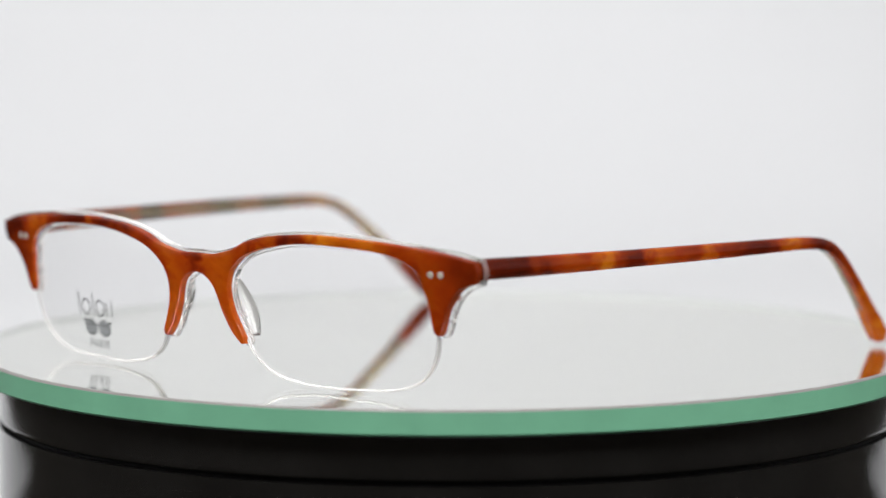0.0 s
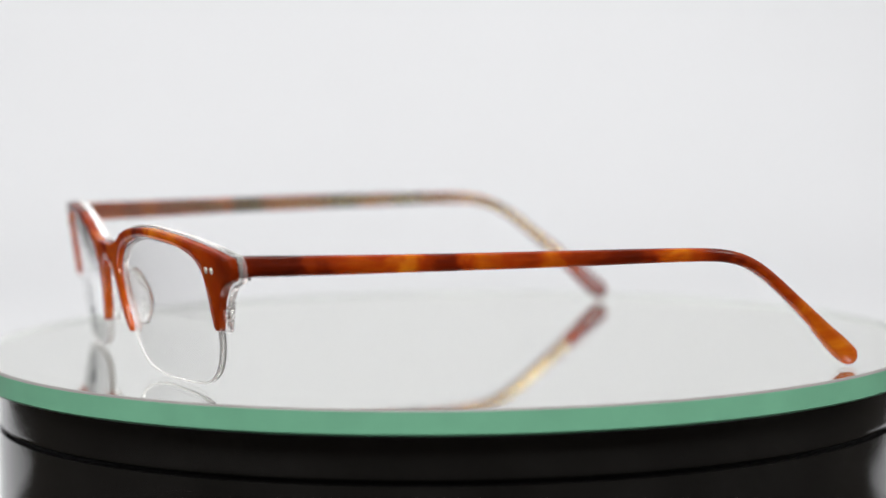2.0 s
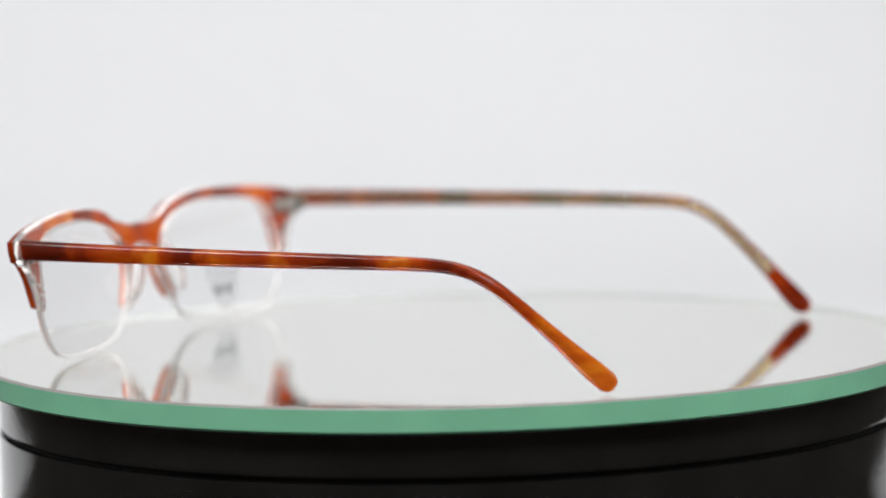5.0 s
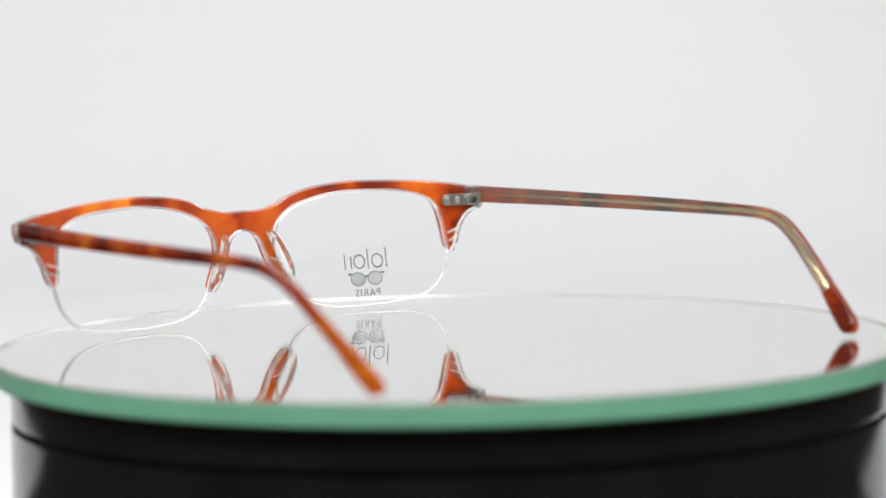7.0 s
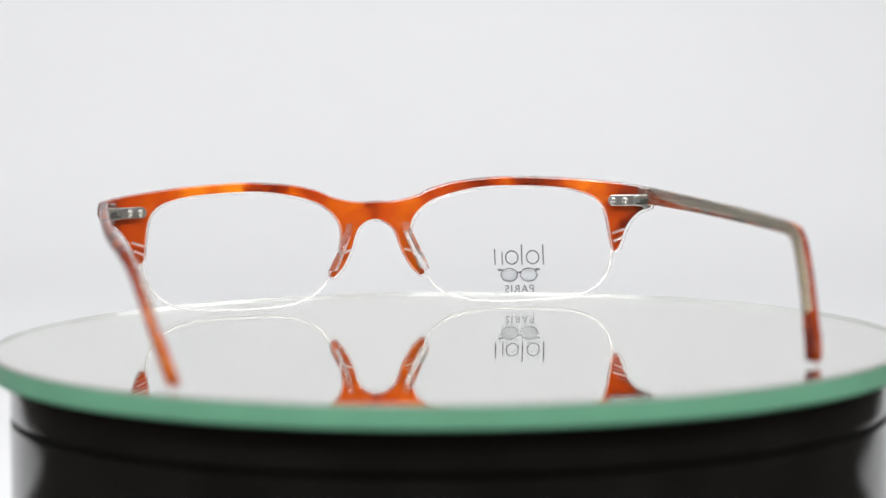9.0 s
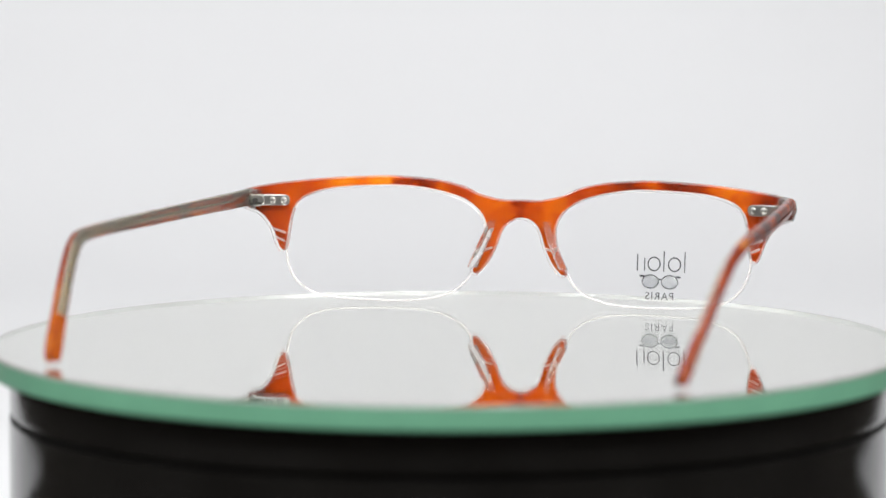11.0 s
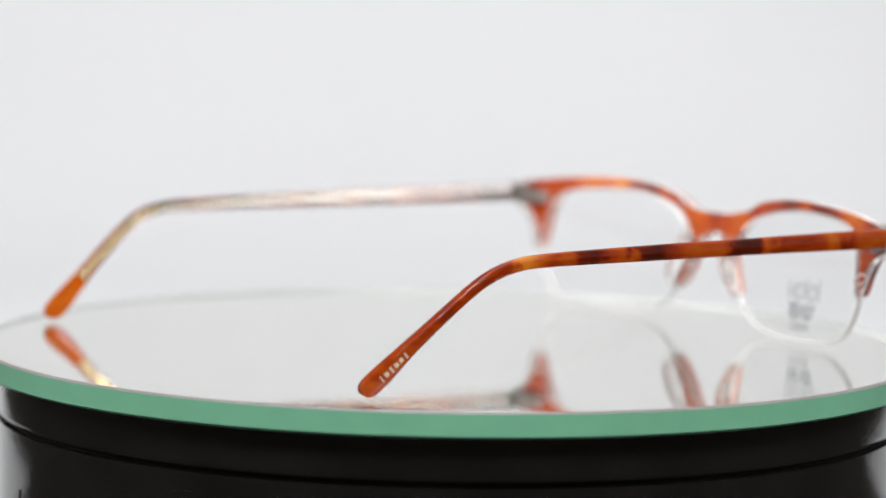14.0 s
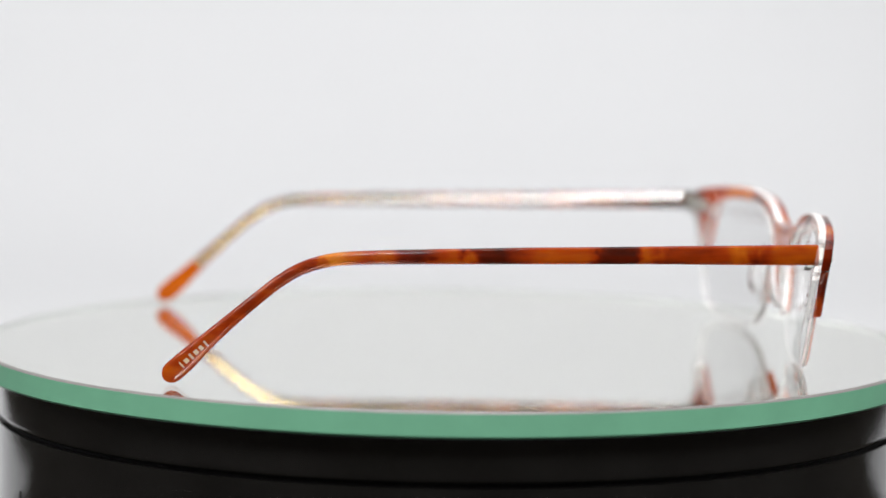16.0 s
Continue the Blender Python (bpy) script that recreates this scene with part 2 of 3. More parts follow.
def block(sx, sy, sz, bevel=0.0, segments=2):
    bm = bmesh.new()
    bmesh.ops.create_cube(bm, size=1.0, matrix=Matrix.Diagonal((sx, sy, sz, 1)))
    if bevel:
        bmesh.ops.bevel(bm, geom=list(bm.edges), offset=bevel, segments=segments, affect="EDGES", profile=0.5)
    return bm


def placed(bm, m):
    bmesh.ops.transform(bm, matrix=m, verts=bm.verts)
    return bm


# ---- setting: unseen room, table, paper sweep ----
TABLE_Z = -0.062


def room():
    # unseen box added round the set, near and white to brighten reflections
    for name, sx, sy, sz, at in (("floor", 2.8, 3.2, 0.1, (0, 0, -0.85)), ("ceiling", 2.8, 3.2, 0.1, (0, 0, 1.75)),
                                 ("wall_north", 2.8, 0.1, 2.5, (0, 1.55, 0.45)), ("wall_south", 2.8, 0.1, 2.5, (0, -1.55, 0.45)),
                                 ("wall_west", 0.1, 3.0, 2.5, (-1.35, 0, 0.45)), ("wall_east", 0.1, 3.0, 2.5, (1.35, 0, 0.45))):
        ob = link_mesh(name, placed(block(sx, sy, sz), pose(*at)), M_ROOM, 0)
        tagged(ob, "plain white painted " + name.split("_")[0] + " of the unseen reflecting enclosure", name.split("_")[0], kind="structure")


def table():
    thing = tagged(new("table"), "dark wooden table under the white paper sweep", "table")
    part("tabletop", placed(block(1.9, 2.4, 0.03, 0.004), pose(0, -0.05, TABLE_Z - 0.0165)), M_TABLE, thing)
    for x in (-0.88, 0.88):
        for y in (-1.18, 1.08):
            part("leg", placed(block(0.05, 0.05, 0.70, 0.004), pose(x, y, TABLE_Z - 0.3835)), M_TABLE, thing)


def paper_sweep():
    """A roll of white paper that lies on the table and curves up behind."""
    bm, half = bmesh.new(), 0.29
    flat = [(0.11 + 0.61 * k / 6, 0.0) for k in range(7)]
    bend = [(0.72 + 0.33 * math.sin(a), 0.33 - 0.33 * math.cos(a)) for a in (math.pi / 2 * k / 16 for k in range(1, 17))]
    line = flat + bend + [(1.05, 0.33 + 0.9 * k / 4) for k in range(1, 5)]
    rows = []
    for y, z in line:
        rows.append([bm.verts.new((x, y, TABLE_Z + z)) for x in np.linspace(-half, half, 9)])
    for a, b in zip(rows, rows[1:]):
        for k in range(8):
            bm.faces.new((a[k], a[k + 1], b[k + 1], b[k]))
    bmesh.ops.solidify(bm, geom=list(bm.faces), thickness=0.0006)
    tagged(link_mesh("backdrop", bm, M_PAPER, 60), "seamless white paper sweep curving up behind the turntable", "backdrop", kind="structure")


# ---- turntable and mirror plate ----
PLATE_R, PLATE_T, PLATE_TOP = 0.1006, 0.0050, 0.0004


def turntable():
    thing = tagged(new("turntable"), "glossy black plastic turntable drum with a thin groove", "turntable")
    z = PLATE_TOP - PLATE_T
    body = [(0.01, z), (0.0955, z), (0.0961, z - 0.0003), (0.0963, z - 0.0008), (0.0963, z - 0.0010), (0.0963, z - 0.0080),
            (0.0963, z - 0.0084), (0.09622, z - 0.0088), (0.0960, z - 0.0091), (0.0957, z - 0.0092), (0.0945, z - 0.0092), (0.0945, z - 0.0101),
            (0.0965, z - 0.0101), (0.0965, z - 0.0105),
            (0.0965, TABLE_Z + 0.0034), (0.0965, TABLE_Z + 0.003), (0.0955, TABLE_Z + 0.0015), (0.01, TABLE_Z + 0.0015)]
    drum = part("drum", lathe(body), M_BLACK, thing, smooth=40)
    # added matt dark ring: stands in for shade where the groove's ledge would shine
    part("groove", lathe([(0.0945, z - 0.00925), (0.0948, z - 0.0093), (0.0949, z - 0.0098), (0.0952, z - 0.0099), (0.0952, z - 0.0100), (0.0945, z - 0.0100)], close=True), M_GROOVE, thing)
    part("foot_ring", lathe([(0.085, TABLE_Z + 0.0015), (0.090, TABLE_Z + 0.0015), (0.090, TABLE_Z + 0.0004), (0.085, TABLE_Z + 0.0004)], close=True), M_GROOVE, thing)
    # lettering that cannot be read: plain bars round the drum
    a = 206.0
    for width, height in ((0.5, 3.4), (2.6, 2.0), (2.2, 2.0), (2.8, 2.0)):
        a += math.degrees(width / 2 / 96.5)
        m = pose(0, 0, 0, 0, 0, a) @ pose(0.09652, 0, -0.0293 + height / 2000)
        part("lettering_bar", placed(block(0.0003, width / 1000, height / 1000), m), M_MARK, drum)
        a += math.degrees((width / 2 + 1.0) / 96.5)
    return thing


def mirror_plate():
    thing = tagged(new("mirror_plate"), "round silvered glass mirror plate with a green ground edge", "mirror")
    bm = bmesh.new()
    bmesh.ops.create_circle(bm, cap_ends=True, segments=192, radius=PLATE_R - 0.0009, matrix=pose(0, 0, PLATE_TOP))
    top = part("glass_top", bm, M_GLASS, thing, smooth=0)
    top.visible_shadow = False
    bm = bmesh.new()
    bmesh.ops.create_circle(bm, cap_ends=True, segments=192, radius=PLATE_R - 0.0009, matrix=pose(0, 0, PLATE_TOP - 0.0005))
    part("silvering", bm, M_MIRROR, thing, smooth=0)
    r, c = PLATE_R, 0.0004
    bm = lathe([(r - 0.0009, 0.0), (r - 0.0005, 0.0), (r - 0.0001, -0.00026), (r, -0.0004), (r, -PLATE_T + c), (r - c, -PLATE_T), (r - 0.0009, -PLATE_T)], close=True)
    placed(bm, pose(0, 0, PLATE_TOP))
    for f in bm.faces:
        q = f.calc_center_median()
        f.material_index = 1 if math.hypot(q.x, q.y) < r - 0.0008 else 2 if q.z > PLATE_TOP - 0.00036 else 0
    part("ground_edge", bm, [M_EDGE, M_EDGE_IN, M_BEVEL], thing, "sea-green ground glass edge")
    return thing


# ---- the glasses: x across (wearer's left is +), y back to the tips, z up ----
def v2(*flat):
    return [Vector(flat[i:i + 2]) for i in range(0, len(flat), 2)]


TOP = v2(0, 25.3, 5, 25.3, 10.4, 26.5, 14.5, 28.3, 20.5, 29.7, 27.5, 30.4, 34, 30.6, 47.5, 30, 60.7, 28.6, 67.4, 27.3)
END = v2(67.4, 27.3, 67.8, 25.4, 67.2, 23.1)
LEG = v2(67.2, 23.1, 64.5, 22.1, 62.2, 20, 60.6, 17.3, 59.8, 15, 59.1, 13.4)
LEG_TIP = v2(59.1, 13.4, 58.4, 12.8, 57.6, 13.4)
RIM = v2(57.6, 13.4, 57.2, 16, 56.7, 20, 55.8, 23.4, 53.8, 25.7, 50.3, 27.2, 44.6, 28.2, 33.8, 28.7, 27, 28.5, 20.2, 27.4, 14.3, 25.6, 10.6, 23,
         8.9, 20.4, 8.5, 17.6, 9.2, 14, 11.6, 8.9)
NOSE_TIP = v2(11.6, 8.9, 11.4, 7.9, 10.6, 7.8)
NOSE = v2(10.6, 7.8, 8.4, 10.2, 6.4, 14, 5, 18, 3.8, 19.8, 1.8, 21.1, 0, 21.4)
LENS_LOW = v2(11.6, 8.9, 13.4, 5.7, 16.5, 3.2, 20.5, 1.75, 27, 0.88, 34, 0.80, 44.5, 1.25, 50, 2.3, 53.5, 4.2, 55.8, 6.8, 57.1, 10, 57.6, 13.4)


def flip(run):
    return [Vector((-q.x, q.y)) for q in run]


def on_front(u, z, d):
    return Vector((u, front_curve(u, z) + d, z)) / 1000


def side_of(points, s):
    return points if s > 0 else flip(points)


def ring_stroke(cx, cz, rx, rz, w, n=28):
    """A flat ring for the print, in the front's u and z."""
    outer = [Vector((cx + (rx + w / 2) * math.cos(a), cz + (rz + w / 2) * math.sin(a))) for a in (2 * math.pi * k / n for k in range(n))]
    inner = [Vector((cx + (rx - w / 2) * math.cos(a), cz + (rz - w / 2) * math.sin(a))) for a in (2 * math.pi * k / n for k in range(n))]
    return outer, inner


def print_mesh(shapes, depth):
    """Ink on the lens: closed outlines, or (outer, inner) pairs for rings."""
    bm = bmesh.new()
    for shape in shapes:
        if isinstance(shape, tuple):
            a, b = ([bm.verts.new(on_front(q.x, q.y, depth)) for q in run] for run in shape)
            for k in range(len(a)):
                j = (k + 1) % len(a)
                bm.faces.new((a[k], a[j], b[j], b[k]))
        else:
            bm.faces.new([bm.verts.new(on_front(q.x, q.y, depth)) for q in shape])
    return bm


def bar(u0, z0, u1, z1):
    return v2(u0, z0, u1, z0, u1, z1, u0, z1)


def lens(thing, s):
    loop = chain(spline(RIM, 0.7), spline(LENS_LOW, 0.7))[:-1]
    loop = inset_loop(side_of(loop, s), -0.15)
    ob = part("lens", slab(loop, 0.9, 2.3, 0.08, 0.08, 2.6, 1), [M_LENS, M_FROST], thing, "clear demonstration lens", 12)
    ob.visible_shadow = False
    cord = [on_front(q.x, q.y, 1.6) for q in side_of(spline(LENS_LOW, 0.6), s)]
    part("nylon_cord", tube(cord, 0.00028, 10), M_CORD, thing, "clear nylon cord round the lens bottom", 60)
    return ob


def lens_print(glass):
    """The printed mark on the wearer's right lens: plain strokes, a pictogram and a word."""
    d, w = 0.87, 0.32
    strokes = [bar(-41.2, 9.4, -40.9, 14.3), ring_stroke(-38.5, 11.2, 1.5, 1.6, w), bar(-36.0, 9.4, -35.7, 14.3), ring_stroke(-33.4, 11.2, 1.5, 1.6, w),
               bar(-31.2, 9.5, -30.9, 12.6), bar(-29.4, 9.5, -29.1, 13.4)]
    part("brand_strokes", print_mesh(strokes, d), M_PRINT, glass, "thin grey printed strokes", 0)
    spectacles = [ring_stroke(-37.4, 7.0, 2.0, 1.55, 0.3), ring_stroke(-32.6, 7.0, 2.0, 1.55, 0.3), bar(-35.6, 7.4, -34.4, 7.75),
                  bar(-40.1, 8.0, -38.9, 8.5), bar(-31.1, 8.0, -29.9, 8.5), bar(-38.6, 7.5, -36.0, 7.75), bar(-33.9, 7.5, -31.3, 7.75)]
    part("pictogram", print_mesh(spectacles, d), M_PRINT, glass, "dark grey printed spectacles pictogram", 0)
    fill = [[Vector((c + 1.8 * math.cos(a), 6.95 + 1.35 * math.sin(a))) for a in (2 * math.pi * k / 24 for k in range(24))] for c in (-37.4, -32.6)]
    part("pictogram_tint", print_mesh(fill, d + 0.012), M_PRINT_PALE, glass, "pale grey printed tint", 0)
    curve = bpy.data.curves.new("word", "FONT")
    curve.body, curve.size, curve.align_x, curve.space_character = "PARIS", 2.55, "CENTER", 1.18
    curve.resolution_u = 4
    temp = new("word", curve)
    bpy.context.view_layer.update()
    me = bpy.data.meshes.new_from_object(temp)
    bpy.data.objects.remove(temp)
    for v in me.vertices:
        v.co = on_front(v.co.x - 35.0, v.co.y + 2.75, d)
    me.materials.append(M_PRINT)
    word = new("word", me)
    word.parent = glass


def nose_pad(thing, s):
    """A clear fin moulded on the back of the nose leg."""
    bm, rows = bmesh.new(), []
    n = 18
    for i in range(n + 1):
        t = i / n
        z = 20.6 - 11.2 * t
        u = 6.6 + 4.6 * t ** 1.3
        deep = 4.0 * math.sin(math.pi * min(1, 0.12 + 0.80 * t)) ** 0.6
        wide = 0.95 + 0.45 * t
        row = []
        for k in range(12):
            a = 2 * math.pi * k / 12
            du = wide * math.cos(a) * (1.0 if math.sin(a) < 0 else 0.75)
            dd = 3.15 + deep * (0.5 + 0.5 * math.sin(a))
            flare = 0.35 * (dd - 3.15)
            row.append(bm.verts.new(on_front(s * (u + du + flare * 0.5), z, dd)))
        rows.append(row)
    for a, b in zip(rows, rows[1:]):
        for k in range(12):
            bm.faces.new((a[k], a[(k + 1) % 12], b[(k + 1) % 12], b[k]))
    bm.faces.new(rows[0]), bm.faces.new(rows[-1])
    part("nose_pad", bm, M_PAD, thing, "clear plastic nose pad", 60)


def pill(length, height, thick):
    """A flat plate with half-round ends and softened edges (millimetres), its face along y."""
    r, bm, rings = height / 2, bmesh.new(), []
    half = length / 2 - r
    arc = [(math.copysign(half, math.cos(a)), a) for a in (2 * math.pi * (k + 0.5) / 20 for k in range(20))]
    for cut, y in ((0.2, -0.5), (0.0, -0.5 + 0.2 / thick), (0.0, 0.5 - 0.2 / thick), (0.2, 0.5)):
        rings.append([bm.verts.new(((c + (r - cut) * math.cos(a)) / 1000, y * thick / 1000, (r - cut) * math.sin(a) / 1000)) for c, a in arc])
    for a, b in zip(rings, rings[1:]):
        for k in range(20):
            bm.faces.new((a[k], a[(k + 1) % 20], b[(k + 1) % 20], b[k]))
    bm.faces.new(rings[0]), bm.faces.new(rings[-1])
    return bm


def hinge(thing, s):
    def at(u, z, d):
        q = on_front(s * u, z, d)
        return Matrix.Translation(q) @ pose(0, 0, 0, 0, 0, s * 11)
    plate = part("hinge", placed(pill(9.6, 2.7, 0.8), at(61.3, 25.0, 3.65)), M_STEEL, thing, "grey steel hinge plate")
    for u in (57.9, 60.6):
        bm = bmesh.new()
        bmesh.ops.create_uvsphere(bm, u_segments=12, v_segments=8, radius=0.00085)
        part("rivet", placed(bm, at(u, 25.0, 4.05) @ Matrix.Diagonal((1, 0.6, 1, 1))), M_STEEL, plate)
    part("knuckle", placed(pill(5.0, 2.9, 1.5), at(64.9, 24.95, 4.25)), M_STEEL, plate)
    for z in (24.3, 25.6):
        part("knuckle_joint", placed(block(0.0040, 0.0002, 0.0003), at(64.9, z, 5.0)), M_GROOVE, plate)
    part("slot", placed(block(0.0012, 0.0003, 0.0012, 0.0002), at(64.6, 24.95, 4.97)), M_GROOVE, plate)
    bm = bmesh.new()
    bmesh.ops.create_cone(bm, cap_ends=True, segments=16, radius1=0.0007, radius2=0.0006, depth=0.0006)
    part("screw", placed(bm, at(65.2, 23.25, 4.5)), M_STEEL, plate)
    for u in (58.2, 60.3):
        bm = bmesh.new()
        bmesh.ops.create_cone(bm, cap_ends=True, segments=18, radius1=0.00072, radius2=0.0006, depth=0.0003)
        m = Matrix.Translation(on_front(s * u, 24.5, -0.05)) @ pose(0, 0, 0, 90, 0, 0) @ pose(0, 0, 0, 8, 0, 0)
        part("front_rivet", placed(bm, m), M_RIVET, thing, "small pale metal rivet")


# side profile of a temple: along y, centre height and height of the section (millimetres)
ARM = [(1.9, 25.7, 4.1), (18, 25.45, 3.8), (40, 25.2, 3.4), (62, 25.0, 3.2), (84, 24.85, 2.8), (94, 24.6, 2.6), (99, 24.0, 2.5), (103, 22.7, 2.4), (107, 20.3, 2.35),
       (112, 16.2, 2.4), (117, 11.8, 2.75), (121, 8.1, 3.3), (124.5, 4.9, 4.1), (127.0, 2.75, 4.1)]


def temple(thing, s, bow, tip, lift, reach):
    """A bar of two layers, tortoise outside and pale inside, bent down behind the ear to a tortoise tip."""
    line = spline([Vector(q) for q in ARM], 1.6)
    path = []
    for y, z, h in line:
        if y < 98:
            k = (y - 2) / 96
            x = 66.3 + (bow - 66.3) * (1 - (1 - k) ** 1.6)
        else:
            x = bow + (tip - bow) * ((y - 98) / 29) ** 1.25
        z += lift * np.interp(y, (0, 30, 60, 96, 107, 121, 127), (0.35, 0.8, 1.0, 0.9, 0.6, 0.4, 0.0))
        y += reach * max(0, y - 60) / 67
        path.append((Vector((s * x, y, z)), h))
    outer_w, inner_w = 1.55, 1.15

    def layer(rows, lo, hi, rounded_end, open_side):
        """lo and hi: from the middle plane, outwards positive."""
        bm, rings = bmesh.new(), []
        for i, (q, h) in enumerate(rows):
            a, b = rows[max(i - 1, 0)][0], rows[min(i + 1, len(rows) - 1)][0]
            way = (b - a).normalized()
            out = Vector((s, 0, 0))
            out = (out - way * out.dot(way)).normalized()
            up = out.cross(way) * (1 if out.cross(way).z > 0 else -1)
            ring = []
            deep = hi - lo
            for k in range(13):  # the domed face, top to bottom
                t = math.pi / 2 - math.pi * k / 12
                c, f = math.cos(t), math.sin(t)
                ring.append((deep * abs(c) ** (0.5 if open_side > 0 else 0.3), h / 2 * math.copysign(abs(f) ** 0.8, f)))
            # the inner face leans so that it looks a little upwards
            ring = [((lo + x) if open_side > 0 else (hi - x * (1 - 0.62 * z / (h / 2))), z) for x, z in ring]
            rings.append([(q + out * x + up * z) / 1000 for x, z in ring])
        if rounded_end:
            q, h = rows[-1]
            way = (rows[-1][0] - rows[-2][0]).normalized()
            base = rings[-1]
            mid = sum(base, Vector()) / len(base)
            for a in (25, 50, 70, 84):
                c, f = math.cos(radians(a)), math.sin(radians(a))
                rings.append([mid + (p - mid) * c + way * (h / 2000) * f for p in base])
        made = [[bm.verts.new(p) for p in ring] for ring in rings]
        for a, b in zip(made, made[1:]):
            for k in range(len(a)):
                j = (k + 1) % len(a)
                bm.faces.new((a[k], a[j], b[j], b[k]))
        bm.faces.new(made[0]), bm.faces.new(made[-1])
        return bm

    def core(rows):
        """The flat metal strip inside the arm, tapered at the hinge end; its face looks a little upwards."""
        bm, rings = bmesh.new(), []
        for i, (q, h) in enumerate(rows):
            way = (rows[min(i + 1, len(rows) - 1)][0] - rows[max(i - 1, 0)][0]).normalized()
            out = Vector((s, 0, 0))
            out = (out - way * out.dot(way)).normalized()
            up = out.cross(way) * (1 if out.cross(way).z > 0 else -1)
            bend = float(np.interp(q.y, (84, 100), (0, 1)))  # upright and slim up to the bend
            lean = radians(4 + 14 * bend)
            face = (-out * math.cos(lean) + up * math.sin(lean))
            tall = (up * math.cos(lean) + out * math.sin(lean))
            half = min(0.42 * h, 0.35 + 0.12 * i) * float(np.interp(q.y, (25, 75, 100), (0.16, 0.38, 0.52)))
            mid = q - out * 0.62
            rings.append([(mid + tall * a * half + face * b * 0.18) / 1000 for a, b in ((1, -1), (1, 0.6), (0.85, 1), (-0.85, 1), (-1, 0.6), (-1, -1))])
        made = [[bm.verts.new(p) for p in ring] for ring in rings]
        for a, b in zip(made, made[1:]):
            for k in range(6):
                bm.faces.new((a[k], a[(k + 1) % 6], b[(k + 1) % 6], b[k]))
        bm.faces.new(made[0]), bm.faces.new(made[-1])
        return bm

    cut = next(i for i, (q, h) in enumerate(path) if q.y > 119.5)
    arm = part("temple", layer(path, 0.0, outer_w, True, 1), M_TEMPLE_LEFT if s > 0 else M_TEMPLE_RIGHT, thing, "tortoise acetate temple arm", 50)
    part("inner_layer", layer(path[:cut + 1], -inner_w, -0.02, False, -1), M_INNER, arm, "pale honey-coloured inner layer", 50)
    bm = layer(path[cut:], -inner_w, -0.005, True, -1)
    part("temple_tip", bm, M_TIP if s > 0 else M_DARK_TIP, arm, "amber tip" if s > 0 else "dark red-brown tip", 50)
    part("core_wire", core(path[3:cut + 2]), M_BRASS, arm, "flat pale metal core strip", 40)
    head = path[0][0] / 1000
    part("hinge_block", placed(block(0.0027, 0.0044, 0.0037, 0.0006), Matrix.Translation(head + Vector((-s * 0.0011, 0.0004, 0)))), M_BLOCK, arm, "pale hinge block")
    return arm, path


def stamp(arm, path, s):
    """The maker's stamp near the tip: plain silver marks that follow the arm."""
    a, b = path[-2][0], path[-9][0]
    way = (b - a).normalized()
    for k, (lng, tall) in enumerate(((0.3, 1.7), (0.9, 1.1), (0.5, 1.6), (0.9, 1.1), (0.8, 1.1), (0.4, 1.5))):
        q = a + way * (0.7 + 1.28 * k) + Vector((s * 1.56, 0, 0))
        out = Vector((s, 0, 0))
        up = way.cross(out).normalized()
        m = Matrix((( *way, 0), (*up, 0), (*out, 0), (0, 0, 0, 1))).transposed()
        m.translation = q / 1000
        part("stamp_mark", placed(block(lng / 1000, 0.85 * tall / 1000, 0.00012, 0.00003, 1), m), M_STAMP, arm, "small silver stamped mark")


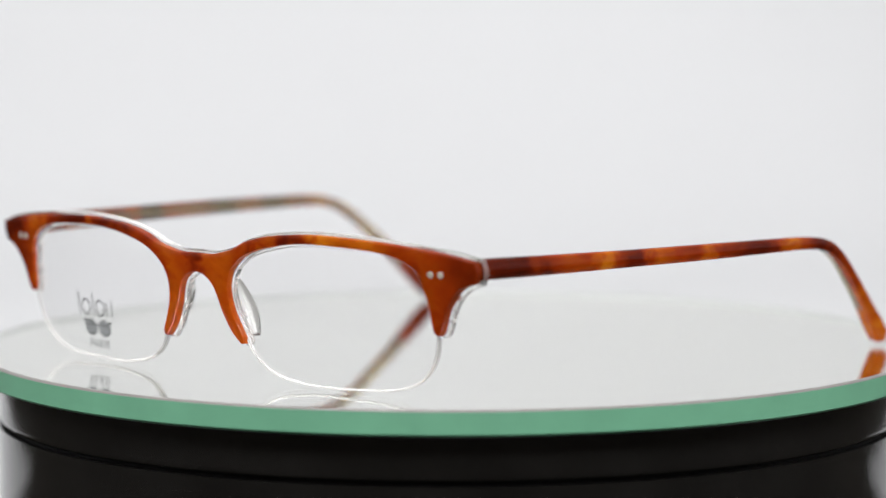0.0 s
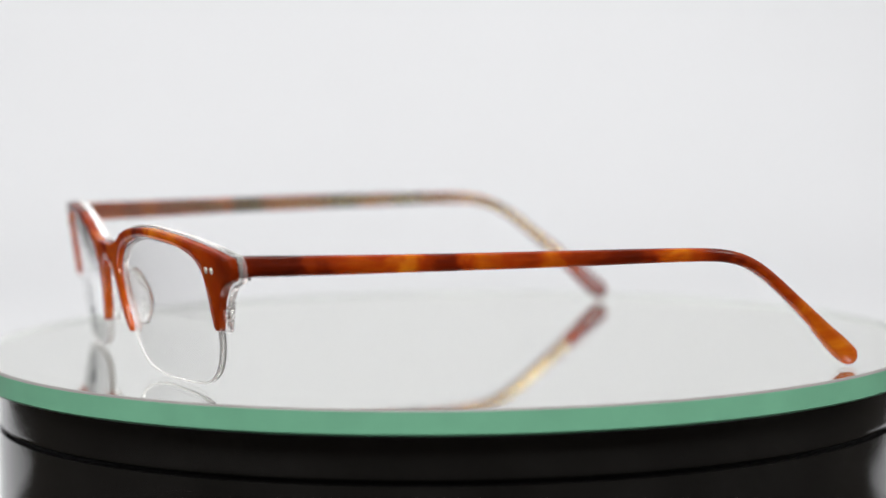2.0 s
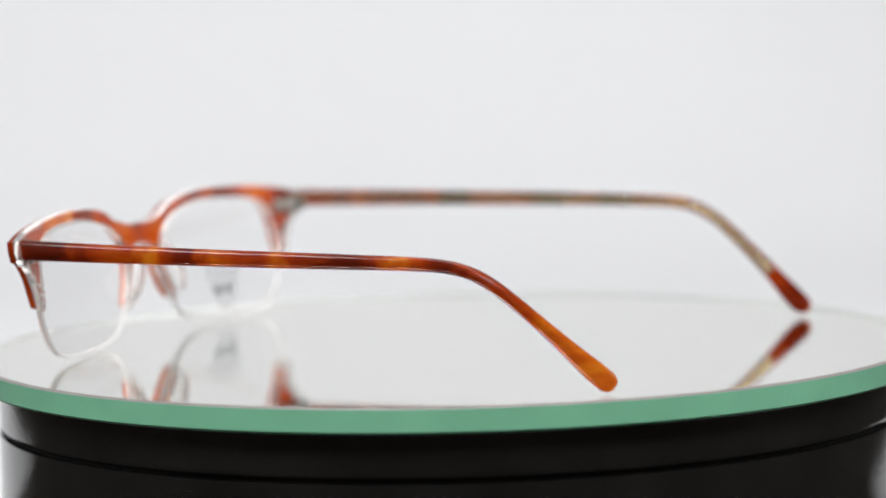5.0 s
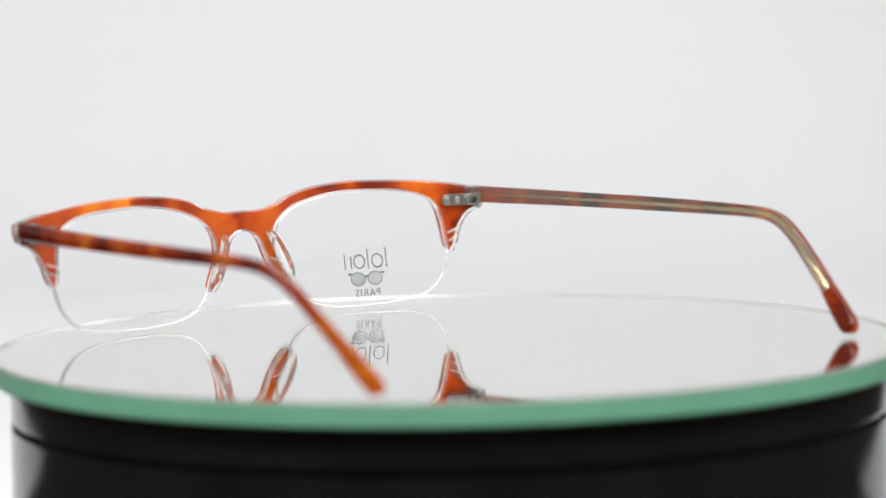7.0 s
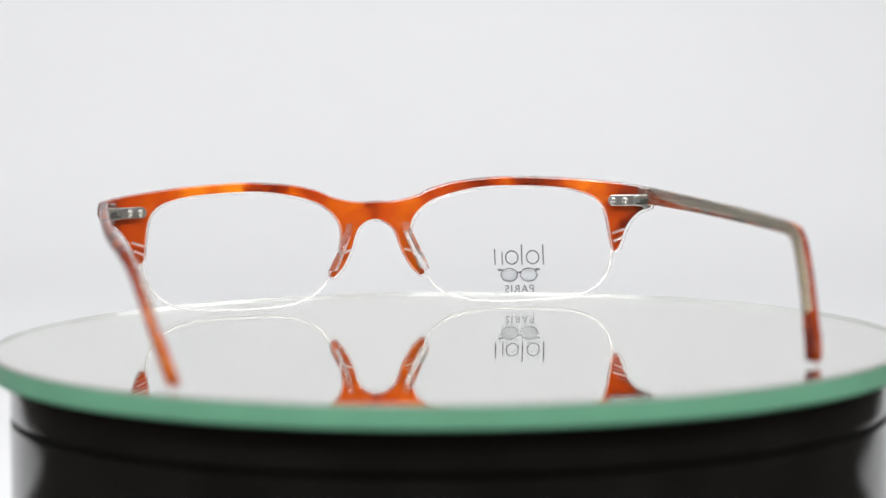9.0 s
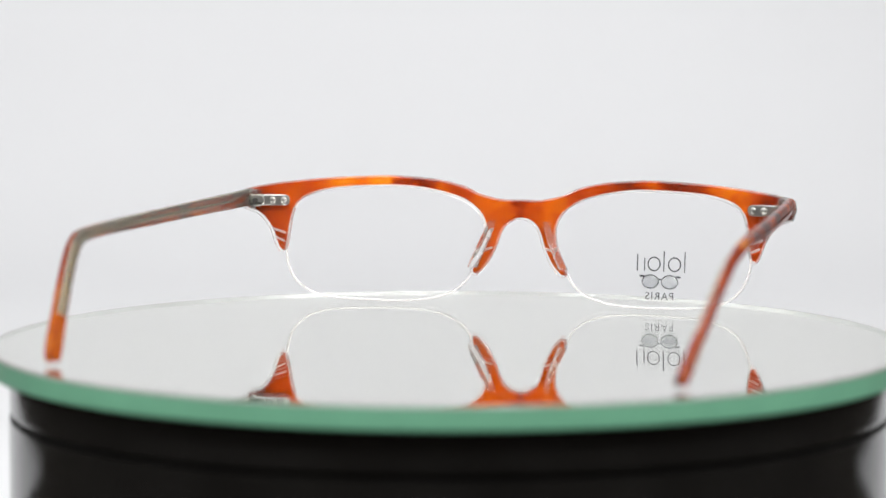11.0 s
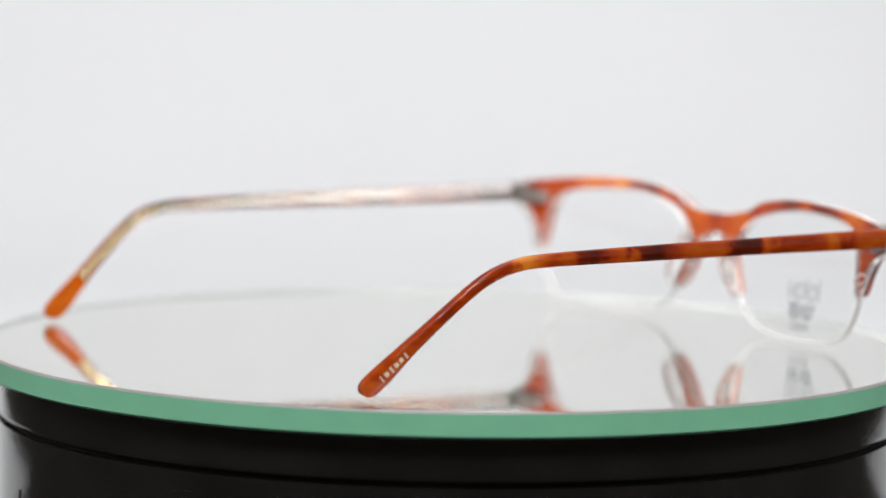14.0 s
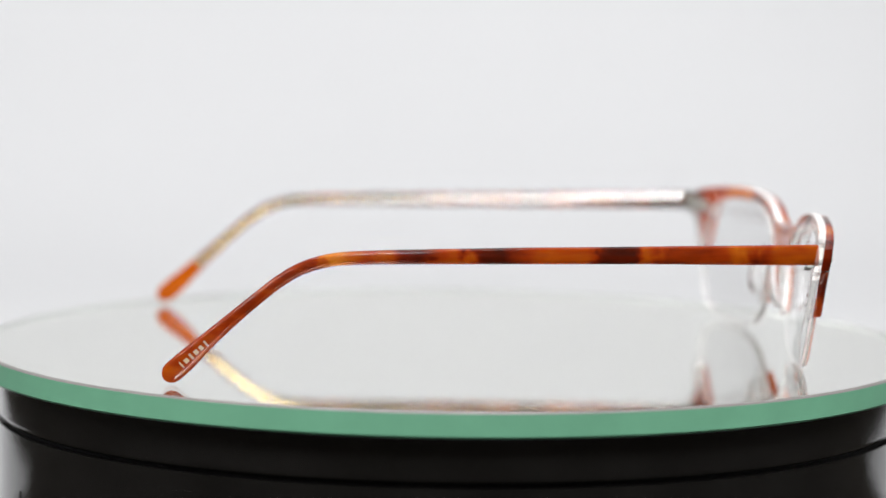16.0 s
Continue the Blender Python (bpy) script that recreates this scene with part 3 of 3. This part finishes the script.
def eyeglasses():
    thing = tagged(new("eyeglasses"), "semi-rimless tortoise-shell eyeglasses with open temples on a mirror plate", "eyeglasses")
    half = chain(spline(TOP), spline(END), spline(LEG), spline(LEG_TIP, 0.3), spline(RIM), spline(NOSE_TIP, 0.3), spline(NOSE))
    loop = half + flip(half)[-2:0:-1]
    part("front", slab(loop, 0.0, 1.7, 0.35, 0.08), M_FRONT, thing, "tortoise acetate browline front")
    backing = slab(inset_loop(loop, -0.5), 1.72, 3.3, 0.12, 0.45, rim=1)
    bmesh.ops.recalc_face_normals(backing, faces=backing.faces)
    for f in backing.faces:  # the groove over each lens is whitened, a painted highlight
        q = f.calc_center_median() * 1000
        if f.material_index == 1 and f.normal.z < -0.35 and q.z > 22 and 11 < abs(q.x) < 57:
            f.material_index = 2
    part("clear_backing", backing, [M_CLEAR, M_LIT_RIM, M_LIT_GROOVE], thing, "clear acetate back layer").visible_shadow = False
    for s in (1, -1):
        glass = lens(thing, s)
        if s < 0:
            lens_print(glass)
        nose_pad(thing, s)
        hinge(thing, s)
        for z, u0, u1 in ((17.6, 57.4, 60.4), (15.6, 57.6, 59.8)):
            path = [on_front(s * (u0 + (u1 - u0) * k / 6), z - 0.6 + 1.0 * k / 6, 3.35) for k in range(7)]
            part("clear_ridge", tube(path, 0.00030, 8), M_FROST, thing, "whitish clear moulded ridge", 60)
        path = [on_front(s * (6.6 + 3.6 * k / 6), 14.2 - 1.2 * k / 6, 3.4) for k in range(7)]
        part("clear_ridge", tube(path, 0.00030, 8), M_FROST, thing, "whitish clear moulded ridge", 60)
        arm, path = temple(thing, s, 73.2 if s > 0 else 71.0, 68.0 if s > 0 else 65.0, 0.0 if s > 0 else 1.05, 0.0 if s > 0 else 0.7)
        if s < 0:
            stamp(arm, path, s)
    return thing


room()
table()
paper_sweep()
drum = turntable()
plate = mirror_plate()
glasses = eyeglasses()


# ---- movement: the plate and the glasses turn, and the whole stand sways a little ----
SPIN = 13.830
SWAY_T = (0, 1.5, 3, 5.5, 6.5, 7.2, 8.2, 9, 9.7, 11.8, 12.5, 14, 16)
SWAY_X = (0.0006, 0.0004, -0.0030, -0.0062, -0.0052, -0.0040, -0.0022, 0.0000, 0.0012, 0.0034, 0.0034, 0.0036, 0.0040)
SWAY_Y = (-0.0007, -0.0075, -0.0190, -0.0246, -0.0222, -0.0188, -0.0130, -0.0085, -0.0062, 0.0050, 0.0130, 0.0180, 0.0146)


def sway(t):
    a, b = np.interp(t, SWAY_T, SWAY_X), np.interp(t, SWAY_T, SWAY_Y)
    return Matrix.Rotation(a, 4, "X") @ Matrix.Rotation(b, 4, "Y")


def motions():
    times = [0.5 * k for k in range(33)]
    seat = pose(-0.04443, -0.05042, 0.0, 0, 0, -42.75)
    walk(drum, [(t, sway(t)) for t in times])
    walk(plate, [(t, sway(t) @ pose(0, 0, 0, 0, 0, -SPIN * t)) for t in times])
    walk(glasses, [(t, sway(t) @ pose(0, 0, 0, 0, 0, -SPIN * t) @ seat) for t in times])


motions()
